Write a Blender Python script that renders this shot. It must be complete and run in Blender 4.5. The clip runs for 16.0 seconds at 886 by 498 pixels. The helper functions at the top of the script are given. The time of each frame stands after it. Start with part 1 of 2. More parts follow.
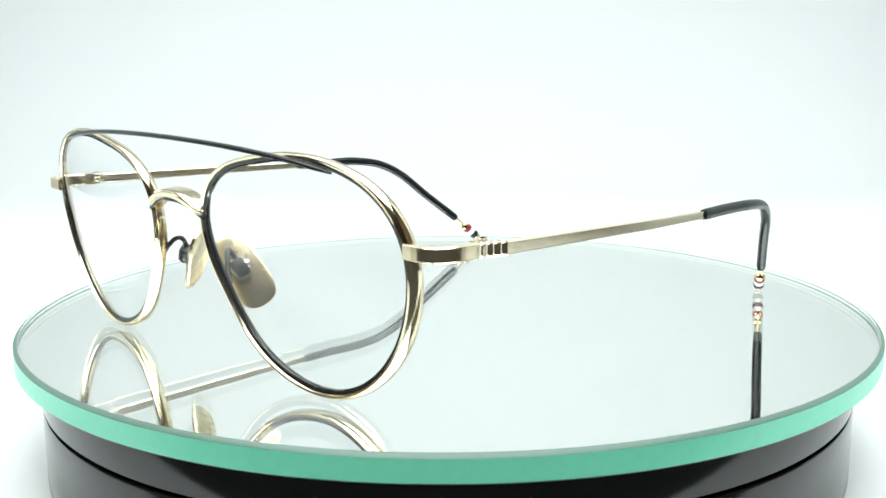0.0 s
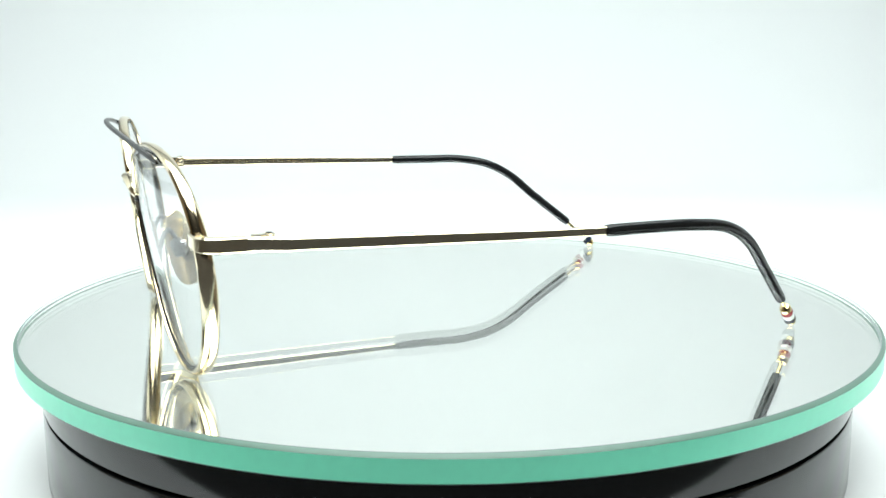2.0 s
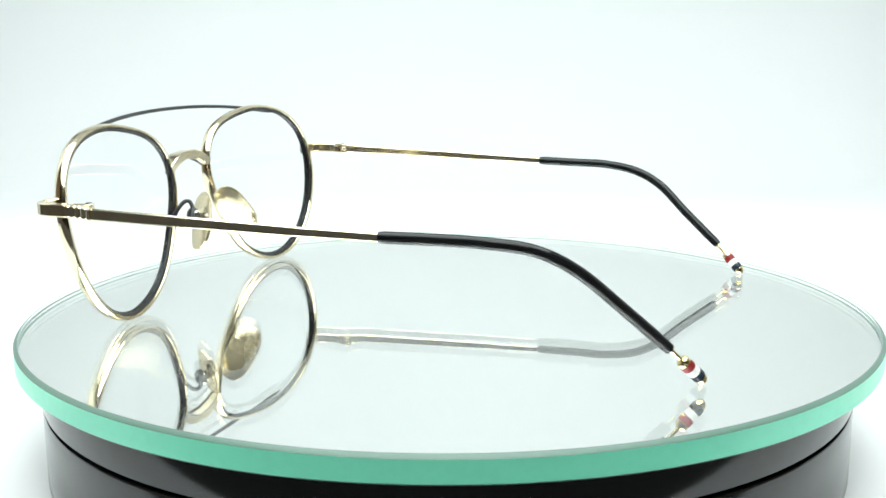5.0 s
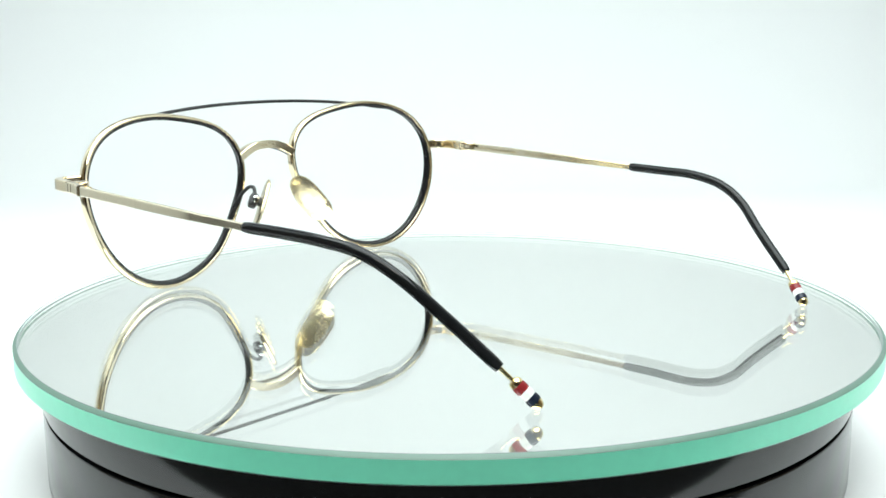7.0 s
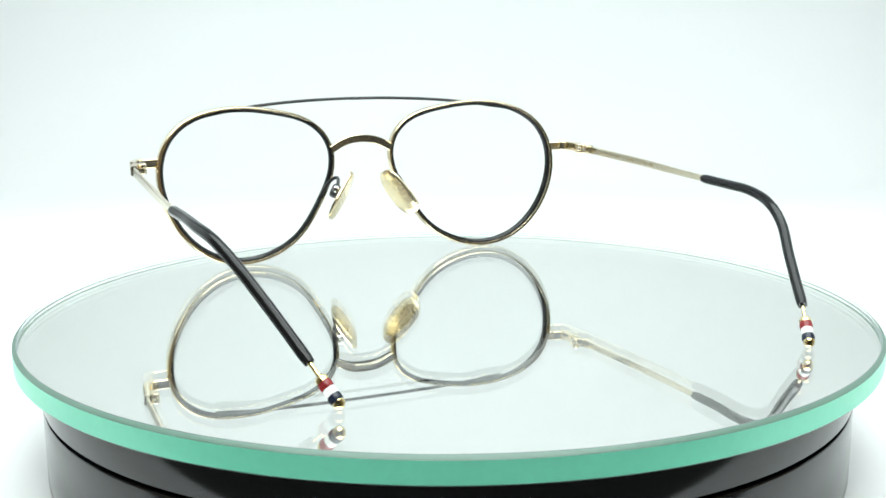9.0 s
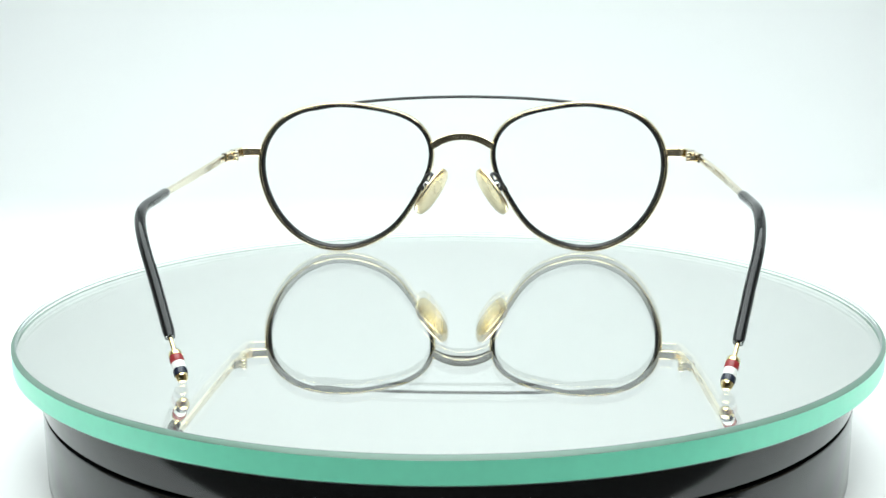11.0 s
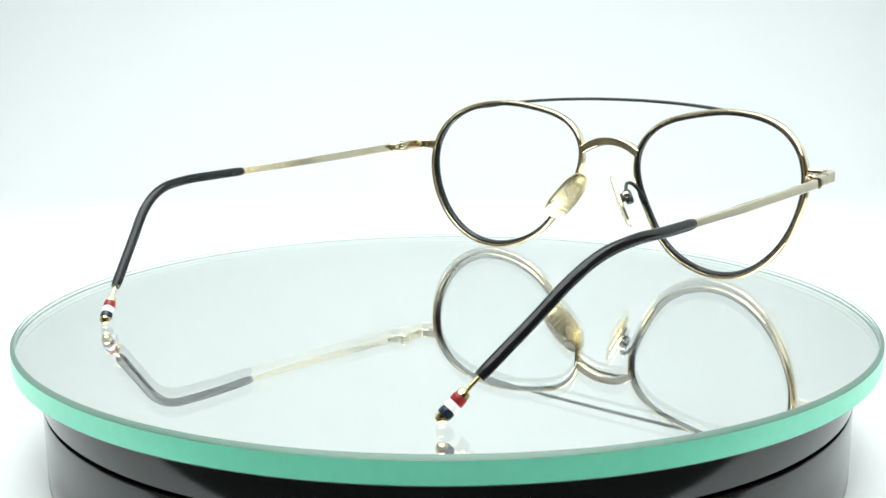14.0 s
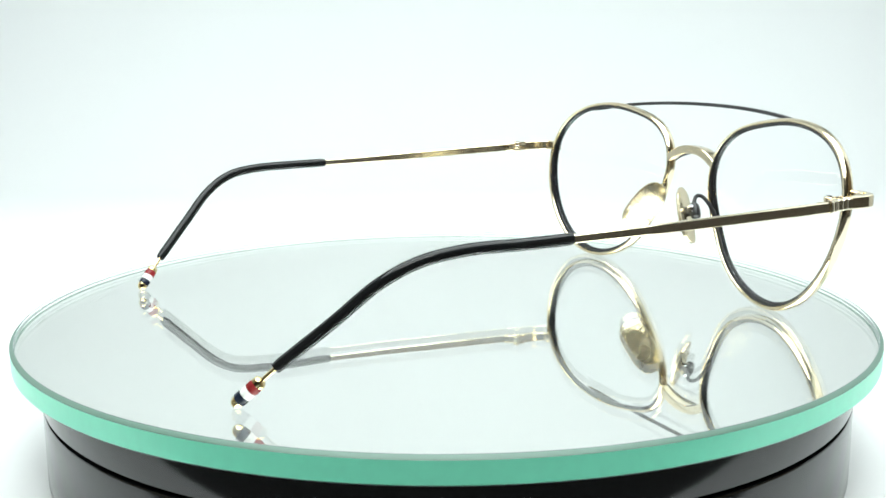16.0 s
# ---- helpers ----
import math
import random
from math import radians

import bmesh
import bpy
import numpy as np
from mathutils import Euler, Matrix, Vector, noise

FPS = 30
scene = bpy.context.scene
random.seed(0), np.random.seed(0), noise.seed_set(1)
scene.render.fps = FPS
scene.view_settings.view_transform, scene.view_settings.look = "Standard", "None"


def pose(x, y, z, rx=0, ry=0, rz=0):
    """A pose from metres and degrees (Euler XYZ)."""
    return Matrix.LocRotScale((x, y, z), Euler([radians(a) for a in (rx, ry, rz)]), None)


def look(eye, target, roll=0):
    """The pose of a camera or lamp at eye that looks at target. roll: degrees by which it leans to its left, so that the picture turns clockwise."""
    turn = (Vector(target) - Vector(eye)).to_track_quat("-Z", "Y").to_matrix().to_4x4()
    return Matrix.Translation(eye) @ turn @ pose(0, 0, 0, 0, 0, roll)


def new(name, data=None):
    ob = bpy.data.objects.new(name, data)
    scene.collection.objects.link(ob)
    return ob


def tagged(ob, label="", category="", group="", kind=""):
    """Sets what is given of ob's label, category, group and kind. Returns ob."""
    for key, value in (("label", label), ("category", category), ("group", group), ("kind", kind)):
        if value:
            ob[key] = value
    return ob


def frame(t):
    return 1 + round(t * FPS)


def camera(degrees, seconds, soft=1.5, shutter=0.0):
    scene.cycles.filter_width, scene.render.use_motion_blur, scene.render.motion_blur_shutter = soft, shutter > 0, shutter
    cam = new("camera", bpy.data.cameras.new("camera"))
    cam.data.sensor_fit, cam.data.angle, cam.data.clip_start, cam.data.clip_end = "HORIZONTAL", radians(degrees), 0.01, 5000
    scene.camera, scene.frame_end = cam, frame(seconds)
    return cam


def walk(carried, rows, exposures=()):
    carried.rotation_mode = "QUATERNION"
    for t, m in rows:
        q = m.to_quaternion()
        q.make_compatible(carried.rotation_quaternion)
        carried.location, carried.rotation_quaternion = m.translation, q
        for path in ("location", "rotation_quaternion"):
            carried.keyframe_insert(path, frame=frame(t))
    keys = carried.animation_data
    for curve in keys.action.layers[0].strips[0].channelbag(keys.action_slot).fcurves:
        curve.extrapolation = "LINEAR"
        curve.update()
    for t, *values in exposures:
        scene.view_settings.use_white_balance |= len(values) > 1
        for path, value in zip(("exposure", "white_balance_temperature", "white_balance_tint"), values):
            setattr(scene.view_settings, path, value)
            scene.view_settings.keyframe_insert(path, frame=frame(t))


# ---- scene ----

# Lengths of the eyeglasses and the turntable are written in millimetres and scaled by MM.
MM = 0.001

# ---- camera ----
cam = camera(44.1, 16.0, soft=1.6)
EYE = (0.0, -0.2616, 0.06423)
AIM = (EYE[0] - 0.00354, EYE[1] + 0.98168, EYE[2] - 0.19051)
walk(cam, [(0.0, look(EYE, AIM, -0.29)), (16.0, look(EYE, AIM, -0.29))], exposures=[(0.0, 0.0), (16.0, 0.0)])

# ---- light ----
world = bpy.data.worlds.new("dim_room")
scene.world = world
world.use_nodes = True
world.node_tree.nodes["Background"].inputs[0].default_value = (0.6, 0.8, 0.9, 1)
world.node_tree.nodes["Background"].inputs[1].default_value = 0.03


def area_lamp(name, eye, target, size_x, size_y, watts, colour):
    data = bpy.data.lights.new(name, "AREA")
    data.shape, data.size, data.size_y = "RECTANGLE", size_x, size_y
    data.energy, data.color = watts, colour
    ob = new(name, data)
    ob.matrix_world = look(eye, target)
    return ob


COOL = (0.905, 1.0, 0.990)
area_lamp("box_ceiling_lamp", (0, -0.08, 0.515), (0, -0.08, 0), 0.68, 0.62, 6.95, COOL)
# unseen fill lamp, added to brighten the gold and the plate's front edge
area_lamp("room_fill_lamp", (0, -1.0, 1.58), (0, -1.0, 0), 0.9, 0.9, 28.0, (1.0, 1.0, 0.95))

# ---- materials ----


def material(name, colour, rough=0.5, metal=0.0, grain=0.0, grain_size=400.0, bump=0.0, spec=0.5, stain=0.0, stain_size=30.0, coat=0.0):
    """Principled surface with colour variation at two scales, uneven gloss and fine relief."""
    m = bpy.data.materials.new(name)
    m.use_nodes = True
    nt = m.node_tree
    b = nt.nodes["Principled BSDF"]
    b.inputs["Metallic"].default_value = metal
    b.inputs["Specular IOR Level"].default_value = spec
    b.inputs["Coat Weight"].default_value = coat
    b.inputs["Coat Roughness"].default_value = 0.05
    co = nt.nodes.new("ShaderNodeTexCoord")

    def noise_node(size, detail):
        n = nt.nodes.new("ShaderNodeTexNoise")
        n.inputs["Scale"].default_value = size
        n.inputs["Detail"].default_value = detail
        nt.links.new(co.outputs["Object"], n.inputs["Vector"])
        return n

    fine, broad = noise_node(grain_size, 4), noise_node(stain_size, 3)
    add = nt.nodes.new("ShaderNodeMath")
    add.operation = "MULTIPLY_ADD"
    nt.links.new(fine.outputs["Fac"], add.inputs[0])
    add.inputs[1].default_value = 2 * grain
    scale = nt.nodes.new("ShaderNodeMath")
    scale.operation = "MULTIPLY_ADD"
    nt.links.new(broad.outputs["Fac"], scale.inputs[0])
    scale.inputs[1].default_value = 2 * stain
    scale.inputs[2].default_value = 1 - grain - stain
    nt.links.new(scale.outputs[0], add.inputs[2])
    tint = nt.nodes.new("ShaderNodeVectorMath")
    tint.operation = "SCALE"
    tint.inputs[0].default_value = colour
    nt.links.new(add.outputs[0], tint.inputs["Scale"])
    nt.links.new(tint.outputs[0], b.inputs["Base Color"])
    r = nt.nodes.new("ShaderNodeMapRange")
    r.inputs["To Min"].default_value, r.inputs["To Max"].default_value = rough * 0.8, rough * 1.2
    nt.links.new(broad.outputs["Fac"], r.inputs["Value"])
    nt.links.new(r.outputs[0], b.inputs["Roughness"])
    if bump:
        bn = nt.nodes.new("ShaderNodeBump")
        bn.inputs["Strength"].default_value = 0.25
        bn.inputs["Distance"].default_value = bump
        nt.links.new(fine.outputs["Fac"], bn.inputs["Height"])
        nt.links.new(bn.outputs[0], b.inputs["Normal"])
    return m


def glass_material(name, colour, ior):
    m = bpy.data.materials.new(name)
    m.use_nodes = True
    nt = m.node_tree
    nt.nodes.clear()
    g = nt.nodes.new("ShaderNodeBsdfGlass")
    g.inputs["Color"].default_value = (*colour, 1)
    g.inputs["Roughness"].default_value = 0.0
    g.inputs["IOR"].default_value = ior
    o = nt.nodes.new("ShaderNodeOutputMaterial")
    nt.links.new(g.outputs[0], o.inputs[0])
    return m


GOLD = material("polished_pale_gold", (0.86, 0.745, 0.535), 0.13, 1.0, 0.03, 1300, 0.00002, stain=0.05, stain_size=120)
GOLD_BRUSHED = material("brushed_pale_gold", (0.86, 0.77, 0.585), 0.14, 1.0, 0.05, 1500, 0.00003, stain=0.08, stain_size=260)
PAD_GOLD = material("satin_pad_gold", (0.78, 0.68, 0.475), 0.26, 1.0, 0.06, 900, 0.00002, stain=0.08, stain_size=150)
GOLD_BRIGHT = material("bright_yellow_gold", (0.82, 0.68, 0.37), 0.09, 1.0, 0.03, 900, stain=0.04)
BLACK_LINER = material("black_acetate", (0.012, 0.012, 0.013), 0.22, 0.0, 0.1, 700, 0.00001, stain=0.1)
BLACK_SLEEVE = material("black_sleeve", (0.010, 0.011, 0.012), 0.055, 0.0, 0.15, 900, 0.00003, spec=0.3, stain=0.15, stain_size=90)
BLACK_WIRE = material("black_enamelled_wire", (0.014, 0.014, 0.015), 0.28, 0.0, 0.1, 700, stain=0.1)
RED = material("red_enamel", (0.27, 0.022, 0.024), 0.18, 0.0, 0.06, 900, stain=0.05)
WHITE = material("white_enamel", (0.82, 0.82, 0.80), 0.18, 0.0, 0.03, 900, stain=0.03)
NAVY = material("navy_enamel", (0.012, 0.018, 0.036), 0.18, 0.0, 0.06, 900, stain=0.05)
STEEL = material("bright_screw_steel", (0.75, 0.75, 0.76), 0.15, 1.0, 0.04, 900, stain=0.04)
ENGRAVED = material("engraving", (0.74, 0.63, 0.44), 0.24, 1.0, 0.06, 900, stain=0.05)
LENS = glass_material("clear_lens", (0.995, 0.998, 0.998), 1.18)
PLATE_GLASS = glass_material("clear_plate_glass", (0.990, 0.999, 0.996), 1.38)
EDGE = material("ground_green_glass_edge", (0.25, 0.92, 0.655), 0.3, 0.0, 0.05, 500, 0.00002, spec=0.5, stain=0.06, stain_size=25)
# dark tone of the added rings that imitate refracted lines in the glass
DRAWN_LINE = material("drawn_edge_line", (0.20, 0.24, 0.235), 0.3, 0.0, 0.05, 300, stain=0.05)
# pale tone standing in for backdrop light that comes through the edge
EDGE_BACKLIT = material("painted_backlit_edge", (0.84, 0.90, 0.88), 0.4, 0.0, 0.02, 400, stain=0.02)
EDGE_DARK = material("frosted_glass_chamfer", (0.12, 0.215, 0.17), 0.4, 0.0, 0.03, 500, stain=0.04)
MIRROR = material("silvered_mirror", (0.986, 0.985, 0.966), 0.0, 1.0, 0.005, 300, stain=0.006, stain_size=20)
BASE_BLACK = material("glossy_black_plastic", (0.007, 0.009, 0.010), 0.12, 0.0, 0.12, 900, 0.000003, spec=0.5, stain=0.2, stain_size=22)
BACKDROP = material("white_paper_sweep", (0.80, 0.81, 0.81), 0.75, 0.0, 0.012, 900, 0.00005, spec=0.2, stain=0.012, stain_size=6)
BOX_WHITE = material("white_box_lining", (0.76, 0.77, 0.77), 0.7, 0.0, 0.02, 300, 0.0001, spec=0.2, stain=0.02, stain_size=8)
TABLE_DARK = material("dark_table_laminate", (0.022, 0.021, 0.021), 0.6, 0.0, 0.08, 300, stain=0.1, stain_size=10)
# warm tone of the unseen side walls, chosen for brown reflections in gold
ROOM_WARM = material("warm_reflection_tone", (0.34, 0.265, 0.17), 0.8, 0.0, 0.04, 60, spec=0.2, stain=0.05, stain_size=2)
# tone of the unseen front wall and floor, dark so the gold reflects dark
ROOM_DARK = material("dark_unseen_surround", (0.035, 0.034, 0.030), 0.9, 0.0, 0.08, 60, spec=0.1, stain=0.1, stain_size=3)
ROOM_GREY = material("dim_room_paint", (0.42, 0.42, 0.42), 0.8, 0.0, 0.04, 60, spec=0.2, stain=0.05, stain_size=2)

# ---- mesh helpers ----


def part(name, bm, mat, parent, label="", upward=False):
    """One mesh object out of a bmesh, under a thing or under a part."""
    bmesh.ops.recalc_face_normals(bm, faces=bm.faces)
    if upward:
        bmesh.ops.reverse_faces(bm, faces=[f for f in bm.faces if f.normal.z < 0])
    me = bpy.data.meshes.new(name)
    bm.to_mesh(me)
    bm.free()
    for f in me.polygons:
        f.use_smooth = True
    me.set_sharp_from_angle(angle=radians(38))
    me.materials.append(mat)
    ob = new(name, me)
    if parent is not None:
        ob.parent = parent
    return tagged(ob, label)


def sweep(bm, rings, closed=False, caps=True):
    """Skin between rings of points, in millimetres."""
    rows = [[bm.verts.new(Vector(p) * MM) for p in ring] for ring in rings]
    n = len(rows[0])
    pairs = list(zip(rows, rows[1:] + rows[:1])) if closed else list(zip(rows, rows[1:]))
    for a, b in pairs:
        for i in range(n):
            j = (i + 1) % n
            bm.faces.new((a[i], a[j], b[j], b[i]))
    if caps and not closed:
        bm.faces.new(rows[0])
        bm.faces.new(rows[-1])
    return bm


def smooth_path(points, steps):
    """Catmull-Rom through the points."""
    p = [Vector(q) for q in points]
    p = [2 * p[0] - p[1]] + p + [2 * p[-1] - p[-2]]
    out = []
    for i in range(1, len(p) - 2):
        for s in range(steps):
            t = s / steps
            a, b, c, d = p[i - 1], p[i], p[i + 1], p[i + 2]
            out.append(0.5 * ((2 * b) + (c - a) * t + (2 * a - 5 * b + 4 * c - d) * t * t + (3 * b - a - 3 * c + d) * t ** 3))
    out.append(p[-2])
    return out


def tube_rings(path, section, up=(0, 0, 1)):
    """Rings along a path. section(i, s) gives (across, upward) points at place i, s in 0..1."""
    rings = []
    for i, p in enumerate(path):
        t = (path[min(i + 1, len(path) - 1)] - path[max(i - 1, 0)]).normalized()
        side = t.cross(Vector(up)).normalized()
        top = side.cross(t).normalized()
        rings.append([p + side * a + top * b for a, b in section(i, i / (len(path) - 1))])
    return rings


def round_section(r, n=12):
    return [(r * math.cos(2 * math.pi * k / n), r * math.sin(2 * math.pi * k / n)) for k in range(n)]


def soft_rect(w, h, c):
    """A rectangle w by h with corners cut by c."""
    a, b = w / 2, h / 2
    return [(a, -b + c), (a, b - c), (a - c, b), (-a + c, b), (-a, b - c), (-a, -b + c), (-a + c, -b), (a - c, -b)]


def lathe(bm, profile, centre=(0, 0, 0), axis=(0, 0, 1), n=24, full=True):
    """Turn (radius, along) points round an axis, in millimetres."""
    w = Vector(axis).normalized()
    u = w.orthogonal().normalized()
    v = w.cross(u)
    rows = []
    for r, h in profile:
        base = Vector(centre) + w * h
        if r < 1e-6:
            rows.append([bm.verts.new(base * MM)])
        else:
            rows.append([bm.verts.new((base + (u * math.cos(2 * math.pi * k / n) + v * math.sin(2 * math.pi * k / n)) * r) * MM) for k in range(n)])
    for a, b in zip(rows, rows[1:]):
        for k in range(n):
            j = (k + 1) % n
            if len(a) == 1:
                bm.faces.new((a[0], b[j], b[k]))
            elif len(b) == 1:
                bm.faces.new((a[k], a[j], b[0]))
            else:
                bm.faces.new((a[k], a[j], b[j], b[k]))
    return bm


def rounded_box(bm, centre, size, bevel, turn=None):
    """A bevelled block in millimetres."""
    r = bmesh.ops.create_cube(bm, size=1.0)
    vs = r["verts"]
    for v in vs:
        v.co = Vector((v.co.x * size[0], v.co.y * size[1], v.co.z * size[2]))
    es = list({e for v in vs for e in v.link_edges})
    out = bmesh.ops.bevel(bm, geom=es, offset=bevel, segments=2, affect="EDGES", profile=0.6)
    vs = list({v for f in out["faces"] for v in f.verts} | {v for v in vs if v.is_valid})
    for v in vs:
        q = v.co.copy()
        if turn is not None:
            q = turn @ q
        v.co = (q + Vector(centre)) * MM
    return bm


# ---- the light box and the room ----
FLOOR_Z = -0.033
BOX_X, BOX_BACK, BOX_FRONT, BOX_TOP = 0.40, 0.55, -0.41, 0.52
SIDE_FRONT = 0.0
SHEET_FRONT, SHEET_X = -0.114, 0.345


def sheet_sweep():
    """White sheet: flat under the turntable, curving up into the back wall."""
    bm = bmesh.new()
    r, thick = 0.12, 0.002
    prof = [(SHEET_FRONT, FLOOR_Z)]
    for k in range(25):
        a = math.pi / 2 * k / 24
        prof.append((BOX_BACK - r + r * math.sin(a), FLOOR_Z + r - r * math.cos(a)))
    prof.append((BOX_BACK, BOX_TOP - 0.01))
    under = [(SHEET_FRONT, FLOOR_Z - thick)]
    for k in range(25):
        a = math.pi / 2 * k / 24
        under.append((BOX_BACK - r + (r + thick) * math.sin(a), FLOOR_Z + r - (r + thick) * math.cos(a)))
    under.append((BOX_BACK + thick, BOX_TOP - 0.01))
    loop = prof + under[::-1]
    rows = []
    for x in (-SHEET_X, SHEET_X):
        rows.append([bm.verts.new((x, y, z)) for y, z in loop])
    for k in range(len(loop)):
        j = (k + 1) % len(loop)
        bm.faces.new((rows[0][k], rows[1][k], rows[1][j], rows[0][j]))
    return part("backdrop", bm, BACKDROP, None)


def slab(name, mat, x0, x1, y0, y1, z0, z1):
    bm = bmesh.new()
    rounded_box(bm, ((x0 + x1) * 500, (y0 + y1) * 500, (z0 + z1) * 500), ((x1 - x0) * 1000, (y1 - y0) * 1000, (z1 - z0) * 1000), 0.8)
    return part(name, bm, mat, None)


tagged(sheet_sweep(), "seamless white paper sweep behind the turntable", "backdrop", kind="structure")
tagged(slab("wall_left", BOX_WHITE, -BOX_X - 0.01, -BOX_X, SIDE_FRONT, BOX_BACK + 0.02, FLOOR_Z - 0.002, BOX_TOP), "plain white lining of the light box", "wall", kind="structure")
tagged(slab("wall_right", BOX_WHITE, BOX_X, BOX_X + 0.01, SIDE_FRONT, BOX_BACK + 0.02, FLOOR_Z - 0.002, BOX_TOP), "plain white lining of the light box", "wall", kind="structure")
tagged(slab("ceiling", BOX_WHITE, -BOX_X - 0.01, BOX_X + 0.01, BOX_FRONT, BOX_BACK + 0.02, BOX_TOP + 0.002, BOX_TOP + 0.012), "white top of the light box", "ceiling", kind="structure")
# unseen front wall, added dark to shape what the gold reflects
tagged(slab("room_wall_front", ROOM_DARK, -1.5, 1.5, -1.6, -1.5, -0.8, 1.6), "unseen front wall, toned dark for dark reflections in the gold", "wall", kind="structure")
# unseen side walls, added warm so the gold reflects brown
tagged(slab("room_wall_left", ROOM_WARM, -1.6, -1.5, -1.5, 1.5, -0.8, 1.6), "unseen side wall, toned warm for brown reflections in the gold", "wall", kind="structure")
tagged(slab("room_wall_right", ROOM_WARM, 1.5, 1.6, -1.5, 1.5, -0.8, 1.6), "unseen side wall, toned warm for brown reflections in the gold", "wall", kind="structure")
tagged(slab("room_wall_back", ROOM_GREY, -1.5, 1.5, 1.5, 1.6, -0.8, 1.6), "dim grey wall of the room", "wall", kind="structure")
tagged(slab("room_ceiling", ROOM_GREY, -1.6, 1.6, -1.6, 1.6, 1.6, 1.7), "dim grey ceiling of the room", "ceiling", kind="structure")
# unseen floor, kept dark for the bridge's dark reflection
tagged(slab("floor", ROOM_DARK, -1.6, 1.6, -1.6, 1.6, -0.9, -0.8), "unseen floor, toned dark for dark reflections in the gold", "floor", kind="structure")
tagged(slab("table_top", TABLE_DARK, -0.7, 0.7, -0.55, 0.6, FLOOR_Z - 0.035, FLOOR_Z - 0.0025), "dark table top under the light box", "table", kind="structure")

# ---- turntable ----


def build_turntable():
    root = tagged(new("turntable"), "round black turntable with a thick mirrored glass plate", "turntable")
    n = 192
    bm = lathe(bmesh.new(), [(0, -33), (93.6, -33), (94.5, -32.6), (94.7, -32), (94.7, -15.4), (94.55, -15.1), (94.0, -14.95), (0, -14.95)], n=n)
    part("base", bm, BASE_BLACK, root, "glossy black plastic base")
    drum = lathe(bmesh.new(), [(0, -14.9), (92.8, -14.9), (92.8, -14.4), (94.4, -14.3), (94.7, -14.0), (94.7, -6.2), (94.4, -5.5), (93.6, -5.3), (0, -5.3)], n=n)
    drum_ob = part("rotating_drum", drum, BASE_BLACK, root, "glossy black upper ring")
    r = 100.15
    plate = part("glass_plate", lathe(bmesh.new(), [(0, 0), (r - 0.9, 0)], n=n), PLATE_GLASS, root, "thick clear glass plate with a green ground edge", upward=True)
    plate.visible_shadow = False
    # the ground edge: a frosted slope, a green face and an inner side painted pale as if lit through
    part("chamfer", lathe(bmesh.new(), [(r - 0.89, 0), (r - 0.4, -0.22), (r, -0.7), (r - 0.1, -0.7), (r - 0.47, -0.29), (r - 0.89, -0.1), (r - 0.89, 0)], n=n), EDGE_DARK, plate, "frosted slope of the glass edge")
    # added dark ring: draws the grey line that refraction gives the top edge
    part("drawn_top_line", lathe(bmesh.new(), [(r - 0.98, -0.02), (r - 0.9, 0.07), (r - 0.82, 0.02), (r - 0.8, -0.09), (r - 0.9, -0.12), (r - 0.98, -0.02)], n=n), DRAWN_LINE, plate)
    part("ground_edge", lathe(bmesh.new(), [(r - 0.2, -0.71), (r, -0.71), (r, -4.7), (r - 0.3, -5.0), (r - 0.5, -5.0), (r - 0.2, -4.7), (r - 0.2, -0.71)], n=n), EDGE, plate, "green ground glass edge")
    part("edge_inside", lathe(bmesh.new(), [(r - 0.22, -0.75), (r - 0.22, -4.2), (r - 0.42, -4.2), (r - 0.42, -0.75), (r - 0.22, -0.75)], n=n), EDGE_BACKLIT, plate, "inner face of the glass edge, painted pale as if lit through")
    part("mirror_backing", lathe(bmesh.new(), [(0, -4.4), (r - 1.1, -4.4), (r - 1.1, -5.25), (0, -5.25)], n=n), MIRROR, plate, "silvered mirror backing")
    # added dark ring: draws the refracted line of the lower edge
    part("drawn_lower_line", lathe(bmesh.new(), [(r - 1.09, -4.38), (r - 0.5, -3.9), (r - 0.5, -5.25), (r - 1.09, -5.25), (r - 1.09, -4.38)], n=n), DRAWN_LINE, plate)
    return root, drum_ob, plate


# ---- eyeglasses ----
XM = 2.02                                   # the frame's middle
RIM = (22.912, 0.634, 0.213, 1.803, -0.567, -0.278, 1.407, -0.136, -0.259, 0.052, 0.323, -0.106, -0.087)
RIM_X, RIM_Z, RIM_Y = 34.79, 23.81, 69.10


def rim_radius(phi):
    r = RIM[0]
    for m in range(1, 7):
        r += RIM[2 * m - 1] * math.cos(m * phi) + RIM[2 * m] * math.sin(m * phi)
    return r


def front_y(u, v):
    """Depth of the lens surface: leaning, wrapped and slightly curved."""
    return RIM_Y + 0.127 * v - 0.108 * u - 0.00174 * u * u


def rim_rings(side, profile, n=144):
    rings = []
    for k in range(n):
        phi = 2 * math.pi * k / n
        d = 0.01
        p = Vector((rim_radius(phi) * math.cos(phi), rim_radius(phi) * math.sin(phi)))
        q = Vector((rim_radius(phi + d) * math.cos(phi + d), rim_radius(phi + d) * math.sin(phi + d)))
        tan = (q - p).normalized()
        out = Vector((tan.y, -tan.x))
        ring = []
        swell = 1 + 0.2 * max(0.0, -math.sin(phi)) ** 2 + 0.28 * max(0.0, math.cos(phi)) ** 2
        for o, a in profile:
            s = p + out * (o * swell if o > 0.6 else o)
            ring.append((XM + side * (RIM_X + s.x), front_y(s.x, s.y) + a * (1 - 0.32 * max(0.0, math.sin(phi))), RIM_Z + s.y))
        rings.append(ring)
    return rings


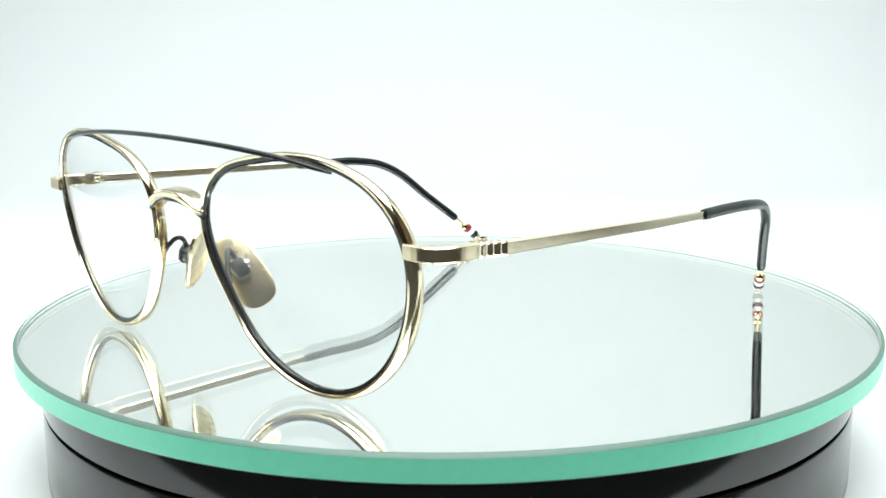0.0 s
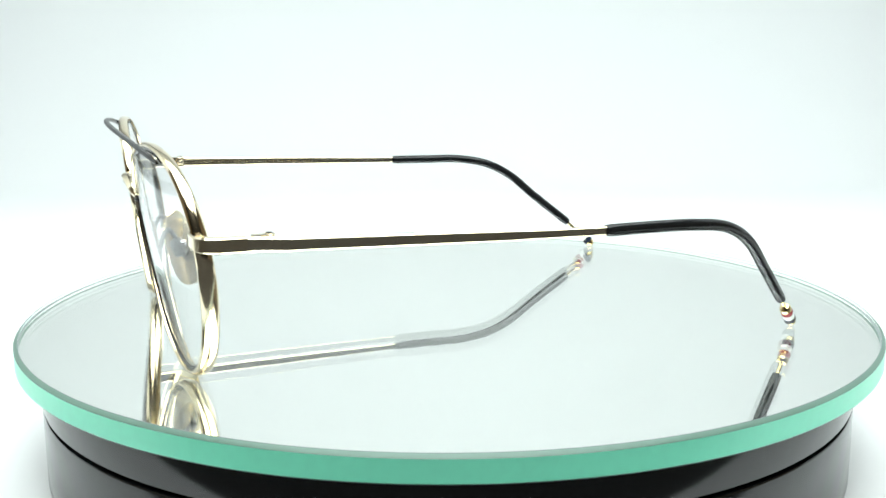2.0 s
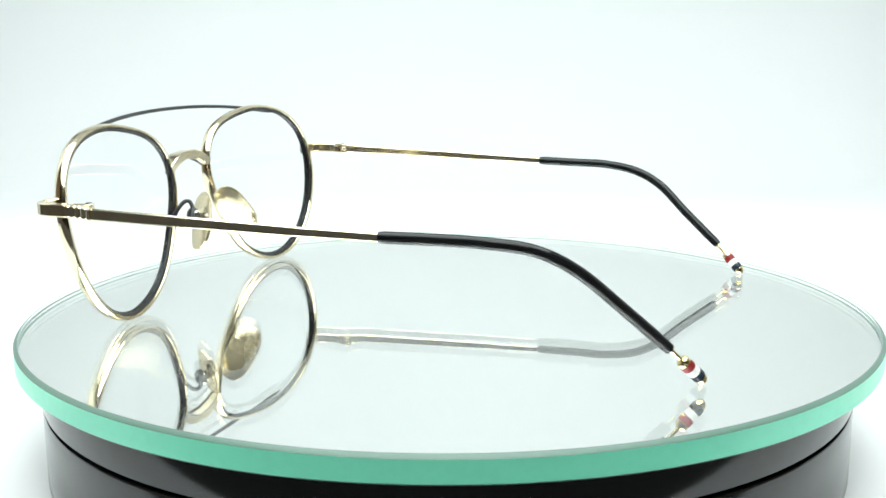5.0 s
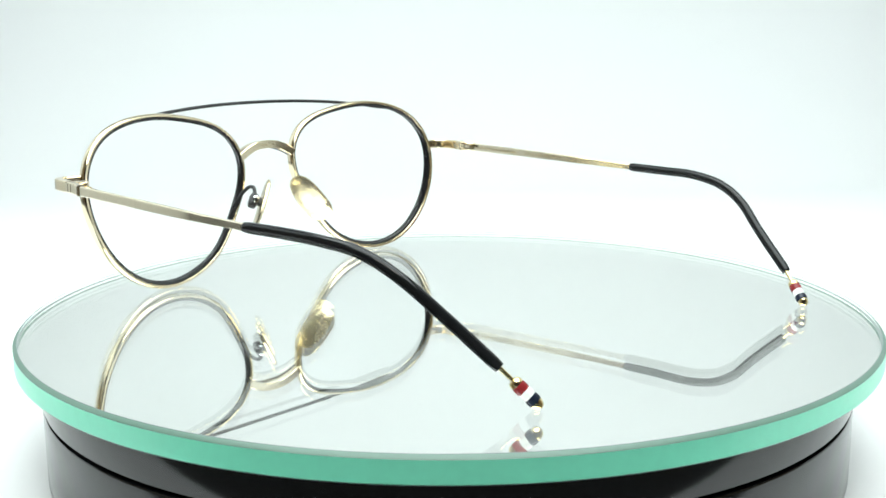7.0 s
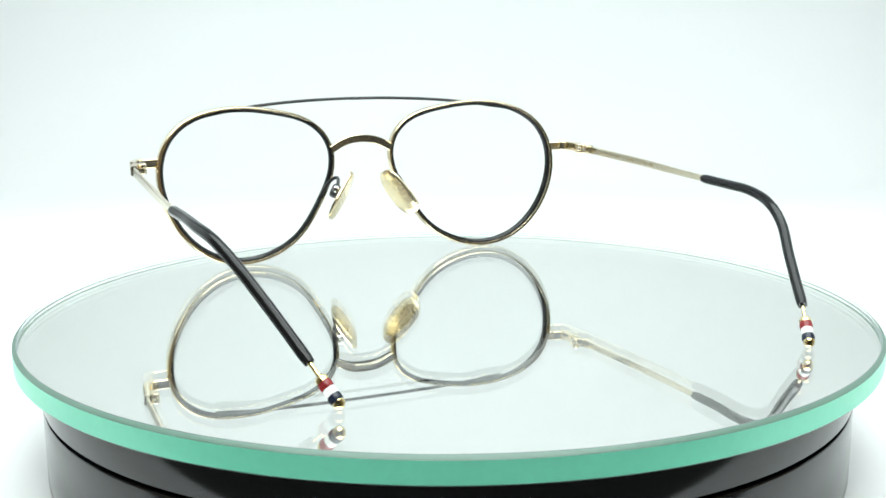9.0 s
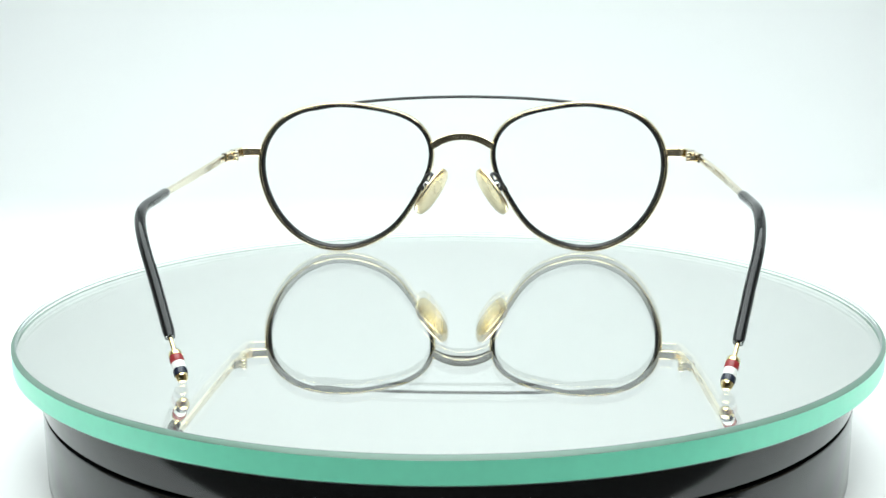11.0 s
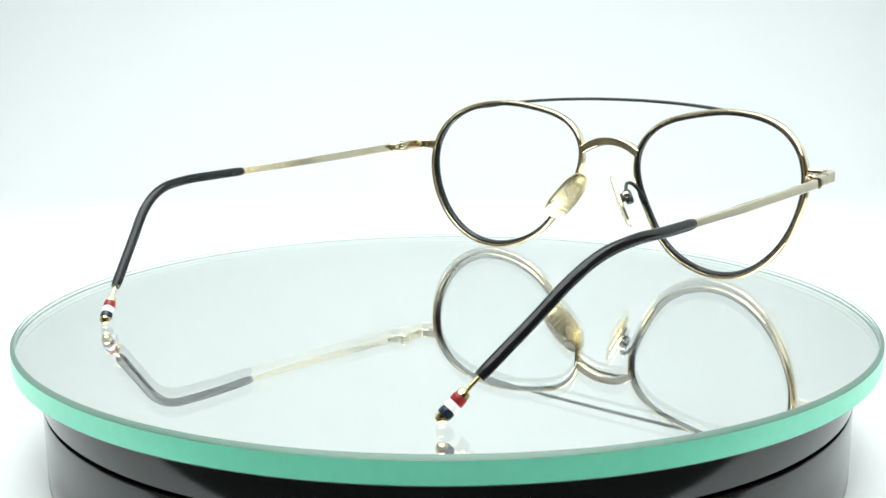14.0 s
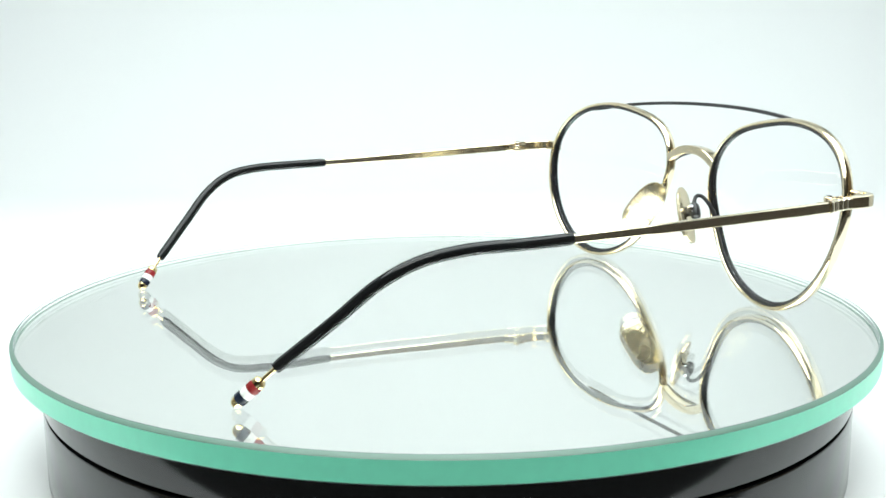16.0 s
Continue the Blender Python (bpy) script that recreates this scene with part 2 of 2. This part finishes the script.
GOLD_PROFILE = [(0.46, -1.4), (0.52, -1.5), (0.86, -1.51), (1.01, -1.32), (1.14, -0.92), (1.23, -0.46), (1.26, 0), (1.23, 0.46), (1.14, 0.9), (0.98, 1.3), (0.76, 1.54), (0.52, 1.51), (0.36, 1.2), (0.33, 0.1), (0.44, -0.6)]
LINER_PROFILE = [(-0.46, -0.6), (-0.34, -0.86), (0.05, -1.03), (0.48, -1.1), (0.48, -0.62), (0.38, 0.1), (0.38, 1.02), (0.1, 1.02), (-0.34, 0.88), (-0.46, 0.65), (-0.5, 0.3), (-0.5, -0.3)]


def build_rim(side, root):
    rim = part("rim", sweep(bmesh.new(), rim_rings(side, GOLD_PROFILE), closed=True), GOLD, root, "polished pale gold rim")
    part("rim_liner", sweep(bmesh.new(), rim_rings(side, LINER_PROFILE), closed=True), BLACK_LINER, rim, "black inner rim lining")
    beads = bmesh.new()
    for ring in rim_rings(side, [(0.51, -1.48)], 210):
        rounded_box(beads, ring[0], (0.24, 0.2, 0.24), 0.06)
    part("milled_edge", beads, GOLD_BRIGHT, rim, "fine milled line along the back of the rim")
    bm = bmesh.new()
    shells = []
    for face in (0.75, -0.75):
        centre = bm.verts.new(Vector((XM + side * RIM_X, front_y(0, 0) + face + 1.1, RIM_Z)) * MM)
        grid = []
        for s in range(1, 9):
            row = []
            for k in range(96):
                phi = 2 * math.pi * k / 96
                r = (rim_radius(phi) - 0.4) * s / 8
                u, v = r * math.cos(phi), r * math.sin(phi)
                row.append(bm.verts.new(Vector((XM + side * (RIM_X + u), front_y(u, v) + face + 1.1 * (1 - (s / 8) ** 2), RIM_Z + v)) * MM))
            grid.append(row)
        for k in range(96):
            j = (k + 1) % 96
            bm.faces.new((centre, grid[0][k], grid[0][j]))
            for a, b in zip(grid, grid[1:]):
                bm.faces.new((a[k], b[k], b[j], a[j]))
        shells.append(grid[-1])
    for k in range(96):
        j = (k + 1) % 96
        bm.faces.new((shells[0][k], shells[0][j], shells[1][j], shells[1][k]))
    part("lens", bm, LENS, root, "clear demonstration lens").visible_shadow = False


def build_brow_bar(root):
    """Slim black bar over the nose, bowed forward, its ends lying on the rims."""
    pts = []
    for u in (-47, -42, -36, -29, -20, -10, 0, 10, 20, 29, 36, 42, 47):
        y = 77.2 - 0.00262 * u * u
        z = 46.35 - 0.00122 * u * u - 0.00000024 * u ** 4
        pts.append((XM + u, y, z))
    path = smooth_path(pts, 6)

    def section(i, s):
        e = min(1.0, 0.45 + 9 * min(s, 1 - s))
        return soft_rect(1.05 * e, 0.88 * e, 0.24 * e)

    part("brow_bar", sweep(bmesh.new(), tube_rings(path, section)), BLACK_WIRE, root, "slim black brow bar")


def build_bridge(root):
    arch = ((9.5, 31.9), (8.4, 32.5), (6.4, 33.6), (3.4, 34.6), (0, 34.9))
    arch = [(-u, z) for u, z in arch] + [(u, z) for u, z in arch[-2::-1]]
    path = smooth_path([(XM + u, 71.3 - 0.004 * u * u, z) for u, z in arch], 6)

    def strap(i, s):
        """Flat at the back, with a rounded front lip that is fullest in the middle."""
        f = 3.55 - 1.45 * abs(2 * s - 1) ** 2
        return [(-a, b) for a, b in ((-0.6, -1.15), (-0.4, -1.3), (f - 0.5, -1.1), (f, -0.65), (f + 0.1, 0.0), (f - 0.3, 0.5), (f - 1.2, 0.75), (-0.35, 0.95), (-0.6, 0.78))]

    bridge = part("bridge", sweep(bmesh.new(), tube_rings(path, strap)), GOLD, root, "arched pale gold bridge")
    wire = [(XM + u * 1.02, 74.3 - 0.14 * abs(u) - 0.004 * u * u, z - 1.1) for u, z in arch]
    part("bridge_wire", sweep(bmesh.new(), tube_rings(smooth_path(wire, 6), lambda i, s: round_section(0.42, 10))), BLACK_WIRE, bridge, "black wire inlaid along the bridge")
    bars = bmesh.new()
    for k in range(9):
        x = XM - 3.4 + 0.8 * k
        if k in (5,):
            continue
        rounded_box(bars, (x, 70.69, 34.62 - 0.022 * (x - XM) ** 2), (0.5, 0.04, 0.55), 0.01)
    part("engraving", bars, ENGRAVED, bridge, "unreadable engraved marks")


def build_nose_pad(side, root):
    top = Vector((XM + side * 4.7, 65.4, 25.1))
    low = Vector((XM + side * 13.2, 61.6, 12.9))
    long_axis = (top - low).normalized()
    normal = Vector((-side * 0.80, -0.50, -0.30))
    normal = (normal - long_axis * normal.dot(long_axis)).normalized()
    across = long_axis.cross(normal).normalized()
    mid, half = (top + low) / 2 + Vector((0, -0.35, 0.0)), (top - low).length / 2 + 0.1
    bm = bmesh.new()
    layers = []
    # rounded outline, slightly fuller at the lower end, dished towards the nose
    for lift, grow in ((-0.55, 0.9), (-0.35, 1.0), (0.2, 1.0), (0.5, 0.93), (0.56, 0.6), (0.58, 0.25)):
        row = []
        for k in range(40):
            a = 2 * math.pi * k / 40
            l = math.copysign(abs(math.cos(a)) ** 0.74, math.cos(a)) * half * grow
            w = math.copysign(abs(math.sin(a)) ** 0.74, math.sin(a)) * (4.1 - 0.4 * math.cos(a)) * grow
            bow = -0.007 * l * l - 0.014 * w * w
            row.append(mid + long_axis * l + across * w + normal * (lift + bow + 0.4))
        layers.append(row)
    sweep(bm, layers)
    pad = part("nose_pad", bm, PAD_GOLD, root, "oval gold metal nose pad with grooved lower end")
    for k in range(5):
        l = 0.2 - 1.5 * k
        g = bmesh.new()
        path = []
        for j in range(9):
            w = (-1 + j / 4) * (4.05 * (1 - (abs(l) / half) ** 2.7) ** 0.5 * 0.9)
            path.append(mid + long_axis * l + across * w + normal * (0.97 - 0.007 * l * l - 0.014 * w * w))
        sweep(g, tube_rings(path, lambda i, s: soft_rect(0.2, 0.24, 0.05), up=normal))
        part("pad_ridge", g, ENGRAVED, pad)
    # black mount and bent arm on the rim's side
    mount = Vector((XM + side * 10.4, 64.8, 20.2))
    basis = Matrix((across, long_axis, normal)).transposed()
    m = bmesh.new()
    rounded_box(m, mount, (2.9, 4.2, 2.5), 1.1, basis)
    rounded_box(m, (mount + mid + long_axis * 1.2) / 2, (1.5, 2.4, 2.2), 0.4, basis)
    part("pad_mount", m, BLACK_WIRE, pad, "black pad mount")
    face = mount + Vector((side * 0.15, -1.45, 0.7))
    way = Vector((side * 0.35, -1, 0.15))
    sc = lathe(bmesh.new(), [(0, -0.6), (0.92, -0.6), (0.95, 0.2), (0.7, 0.45), (0.3, 0.52), (0, 0.54)], centre=face, axis=way, n=18)
    screw = part("screw", sc, STEEL, pad, "small bright crosshead screw")
    w = way.normalized()
    u = w.cross(Vector((0, 0, 1))).normalized()
    cross = bmesh.new()
    for a, b in ((u, w.cross(u)), (w.cross(u), -u)):
        rounded_box(cross, face + w * 0.5, (1.15, 0.24, 0.12), 0.03, Matrix((a, b, w)).transposed())
    part("screw_slot", cross, BLACK_WIRE, screw, "dark cross slot")
    arm = smooth_path([(XM + side * 13.6, 69.3, 18.6), (XM + side * 12.5, 68.9, 20.2), (XM + side * 11.3, 68.2, 22.2), (XM + side * 9.9, 67.3, 23.7), (XM + side * 9.0, 66.3, 23.7), (XM + side * 9.3, 65.3, 22.3), (XM + side * 9.9, 64.7, 20.9)], 6)
    part("pad_arm", sweep(bmesh.new(), tube_rings(arm, lambda i, s: round_section(0.52, 10), up=(side, 0.9, 0.1))), BLACK_WIRE, pad, "bent black wire pad arm")


TEMPLES = {
    -1: [(-66.6, 52.6, 30.25), (-66.5, 27.0, 29.5), (-66.4, 8.0, 28.95), (-66.17, -7.82, 28.64), (-65.43, -18.4, 28.59), (-64.93, -28.2, 28.31), (-63.32, -36.53, 27.05), (-60.6, -43.55, 23.25), (-56.29, -50.83, 16.24), (-51.35, -59.29, 7.63), (-47.6, -65.2, 1.1)],
    1: [(70.4, 52.6, 29.9), (70.2, 27.0, 29.2), (69.6, 8.0, 28.6), (68.89, -7.46, 28.17), (68.52, -17.92, 27.94), (67.54, -27.71, 27.75), (66.09, -36.72, 26.1), (64.22, -44.01, 22.3), (61.11, -51.1, 15.83), (57.11, -60.62, 7.63), (53.8, -67.2, 1.1)],
}
CORNER = {-1: (-66.3, 65.2, 30.6), 1: (70.1, 65.0, 30.3)}


def build_temple(side, root):
    pts = [Vector(p) for p in TEMPLES[side]]
    cx, cy, cz = CORNER[side]
    # end piece: from the rim out, round the corner and back to the hinge
    bend = smooth_path([(XM + side * 60.4, 67.05, cz), (cx - side * 5.6, 67.0, cz), (cx - side * 3.2, 66.75, cz), (cx - side * 1.6, 65.7, cz), (cx - side * 0.9, 63.9, cz), (cx - side * 0.7, 61.8, cz), (cx - side * 0.65, 59.2, cz)], 7)
    end = part("end_piece", sweep(bmesh.new(), tube_rings(bend, lambda i, s: soft_rect(2.0 - 0.15 * s, 2.66, 0.26))), GOLD, root, "polished gold end piece")
    part("end_screw", lathe(bmesh.new(), [(0, 0), (0.5, 0), (0.44, 0.12), (0, 0.14)], centre=(cx - side * 3.4, 66.3, cz + 1.31), n=12), GOLD_BRIGHT, end)
    back = smooth_path([(cx - side * 0.6, 59.25, cz - 0.05), (cx - side * 0.4, 56.0, cz - 0.15), (pts[0].x, pts[0].y, cz - 0.3)], 40)

    def ribbed(i, s):
        wave = 0.0 if s < 0.08 else 0.16 * max(0.0, math.cos(2 * math.pi * (s * 4.4 - 0.75))) ** 2
        return soft_rect(1.75 - wave, 2.62 - wave, 0.35)

    part("ribbed_section", sweep(bmesh.new(), tube_rings(back, ribbed)), GOLD_BRUSHED, end, "gold section with four ribs")
    # hinge on the inside
    hx = cx - side * 2.3
    for k, z in enumerate((0.95, 0.0, -0.95)):
        bm = lathe(bmesh.new(), [(0, -0.42), (0.95, -0.42), (1.05, -0.3), (1.05, 0.3), (0.95, 0.42), (0, 0.42)], centre=(hx, 55.2, cz + z * 0.95), n=18)
        rounded_box(bm, (hx + side * 0.5, 55.2 + (1.6 if k != 1 else -1.6), cz + z * 0.95), (1.3, 3.0, 0.8), 0.15)
        part("hinge_leaf", bm, GOLD_BRUSHED if k == 1 else GOLD, end)
    part("hinge_screw", lathe(bmesh.new(), [(0, 0), (0.7, 0), (0.62, 0.3), (0, 0.36)], centre=(hx, 55.2, cz + 1.32), n=14), STEEL, end)
    # blade: flat and tapering, turning to round towards the sleeve
    blade = smooth_path([pts[0] + Vector((0, 0.3, 0)), pts[1], pts[2], pts[3] - Vector((0, 0.8, 0.02))], 16)

    def flat(i, s):
        h = 2.35 - 0.75 * s
        w = 0.95 + 0.15 * s
        if s > 0.62:
            e = min(1.0, (s - 0.62) / 0.06)
            h = h * (1 - 0.06 * e)
            w = w - 0.1 * e
        return soft_rect(w, h, 0.27 - 0.15 * s)

    temple = part("temple", sweep(bmesh.new(), tube_rings(blade, flat)), GOLD_BRUSHED, root, "slim gold temple arm with black sleeve and striped tip")
    # sleeve
    path = smooth_path(pts[3:10], 9)

    def sleeve(i, s):
        r = 1.17 if 0.012 < s < 0.988 else 1.02
        return round_section(r, 24)

    up = (side, 0.25, 0.2)
    part("sleeve", sweep(bmesh.new(), tube_rings(path, sleeve, up=up)), BLACK_SLEEVE, temple, "glossy black plastic sleeve")
    a, b = pts[9], pts[10]
    axis = (b - a).normalized()
    total = (b - a).length + 0.65

    def turned(name, profile, mat, label):
        bm = lathe(bmesh.new(), [(r, h * total) for r, h in profile], centre=a, axis=axis, n=24)
        part(name, bm, mat, temple, label)

    turned("tip_pin", [(0, -0.1), (0.42, -0.1), (0.42, 0.32), (0, 0.32)], GOLD_BRIGHT, "thin gold pin")
    turned("collar", [(0, 0.30), (0.7, 0.30), (1.1, 0.325), (1.28, 0.37), (1.3, 0.425), (0, 0.425)], GOLD_BRIGHT, "gold collar")
    turned("red_band", [(0, 0.426), (1.24, 0.426), (1.27, 0.44), (1.27, 0.565), (1.24, 0.575), (0, 0.575)], RED, "red enamel band")
    turned("white_band", [(0, 0.576), (1.24, 0.576), (1.27, 0.59), (1.27, 0.705), (1.24, 0.715), (0, 0.715)], WHITE, "white enamel band")
    turned("navy_band", [(0, 0.716), (1.24, 0.716), (1.27, 0.73), (1.27, 0.845), (1.24, 0.855), (0, 0.855)], NAVY, "navy blue enamel band")
    turned("end_ball", [(0, 0.856), (1.2, 0.856), (1.2, 0.885), (1.05, 0.935), (0.72, 0.975), (0.35, 0.995), (0, 1.0)], GOLD_BRIGHT, "rounded gold end")
    for name, lo, hi, mat in (("red_band_rib", 0.45, 0.555, RED), ("navy_band_rib", 0.74, 0.835, NAVY)):
        ribs = bmesh.new()
        u = axis.orthogonal().normalized()
        v = axis.cross(u)
        for k in range(18):
            w = 2 * math.pi * k / 18
            out = u * math.cos(w) + v * math.sin(w)
            turn = Matrix((out.cross(axis), axis, out)).transposed()
            rounded_box(ribs, a + axis * (total * (lo + hi) / 2) + out * 1.27, (0.2, total * (hi - lo), 0.12), 0.03, turn)
        part(name, ribs, mat, temple)
    # engraved marks on the inner face
    marks = bmesh.new()
    if side > 0:
        rows = [(0.025 + 0.255 * k / 15, 0.0, 0.62, 0.6) for k in range(16)] + [(0.36 + 0.22 * k / 17, 0.0, 0.46, 0.5) for k in range(18) if k not in (5, 8, 14)]
    else:
        rows = [(0.10 + 0.13 * k / 12, 0.32, 0.4, 0.36) for k in range(13)] + [(0.12 + 0.06 * k / 6, -0.32, 0.4, 0.36) for k in range(7)]
    for f, lift, wide, tall in rows:
        p = pts[0].lerp(pts[3], f)
        rounded_box(marks, (p.x - side * (0.475 + 0.075 * f), p.y, p.z + lift), (0.05, wide, tall), 0.012)
    part("engraving", marks, ENGRAVED, temple, "unreadable engraved marks")


def build_eyeglasses():
    root = tagged(new("eyeglasses"), "gold wire aviator eyeglasses with black brow bar, open on mirrored glass", "eyeglasses")
    for side in (-1, 1):
        build_rim(side, root)
    build_brow_bar(root)
    build_bridge(root)
    for side in (-1, 1):
        build_nose_pad(side, root)
        build_temple(side, root)
    return root


TURNTABLE, DRUM, PLATE = build_turntable()
GLASSES = build_eyeglasses()


def motions():
    rows = [(k * 0.5, pose(0, 0, 0, 0, 0, 134.75 - 12.4525 * k * 0.5)) for k in range(33)]
    walk(GLASSES, [(t, pose(0, 0, -0.00025) @ m) for t, m in rows])
    walk(DRUM, rows)
    # the plate lies a little off the axis
    walk(PLATE, [(t, m @ pose(0.00012, -0.00038, 0)) for t, m in rows])


motions()
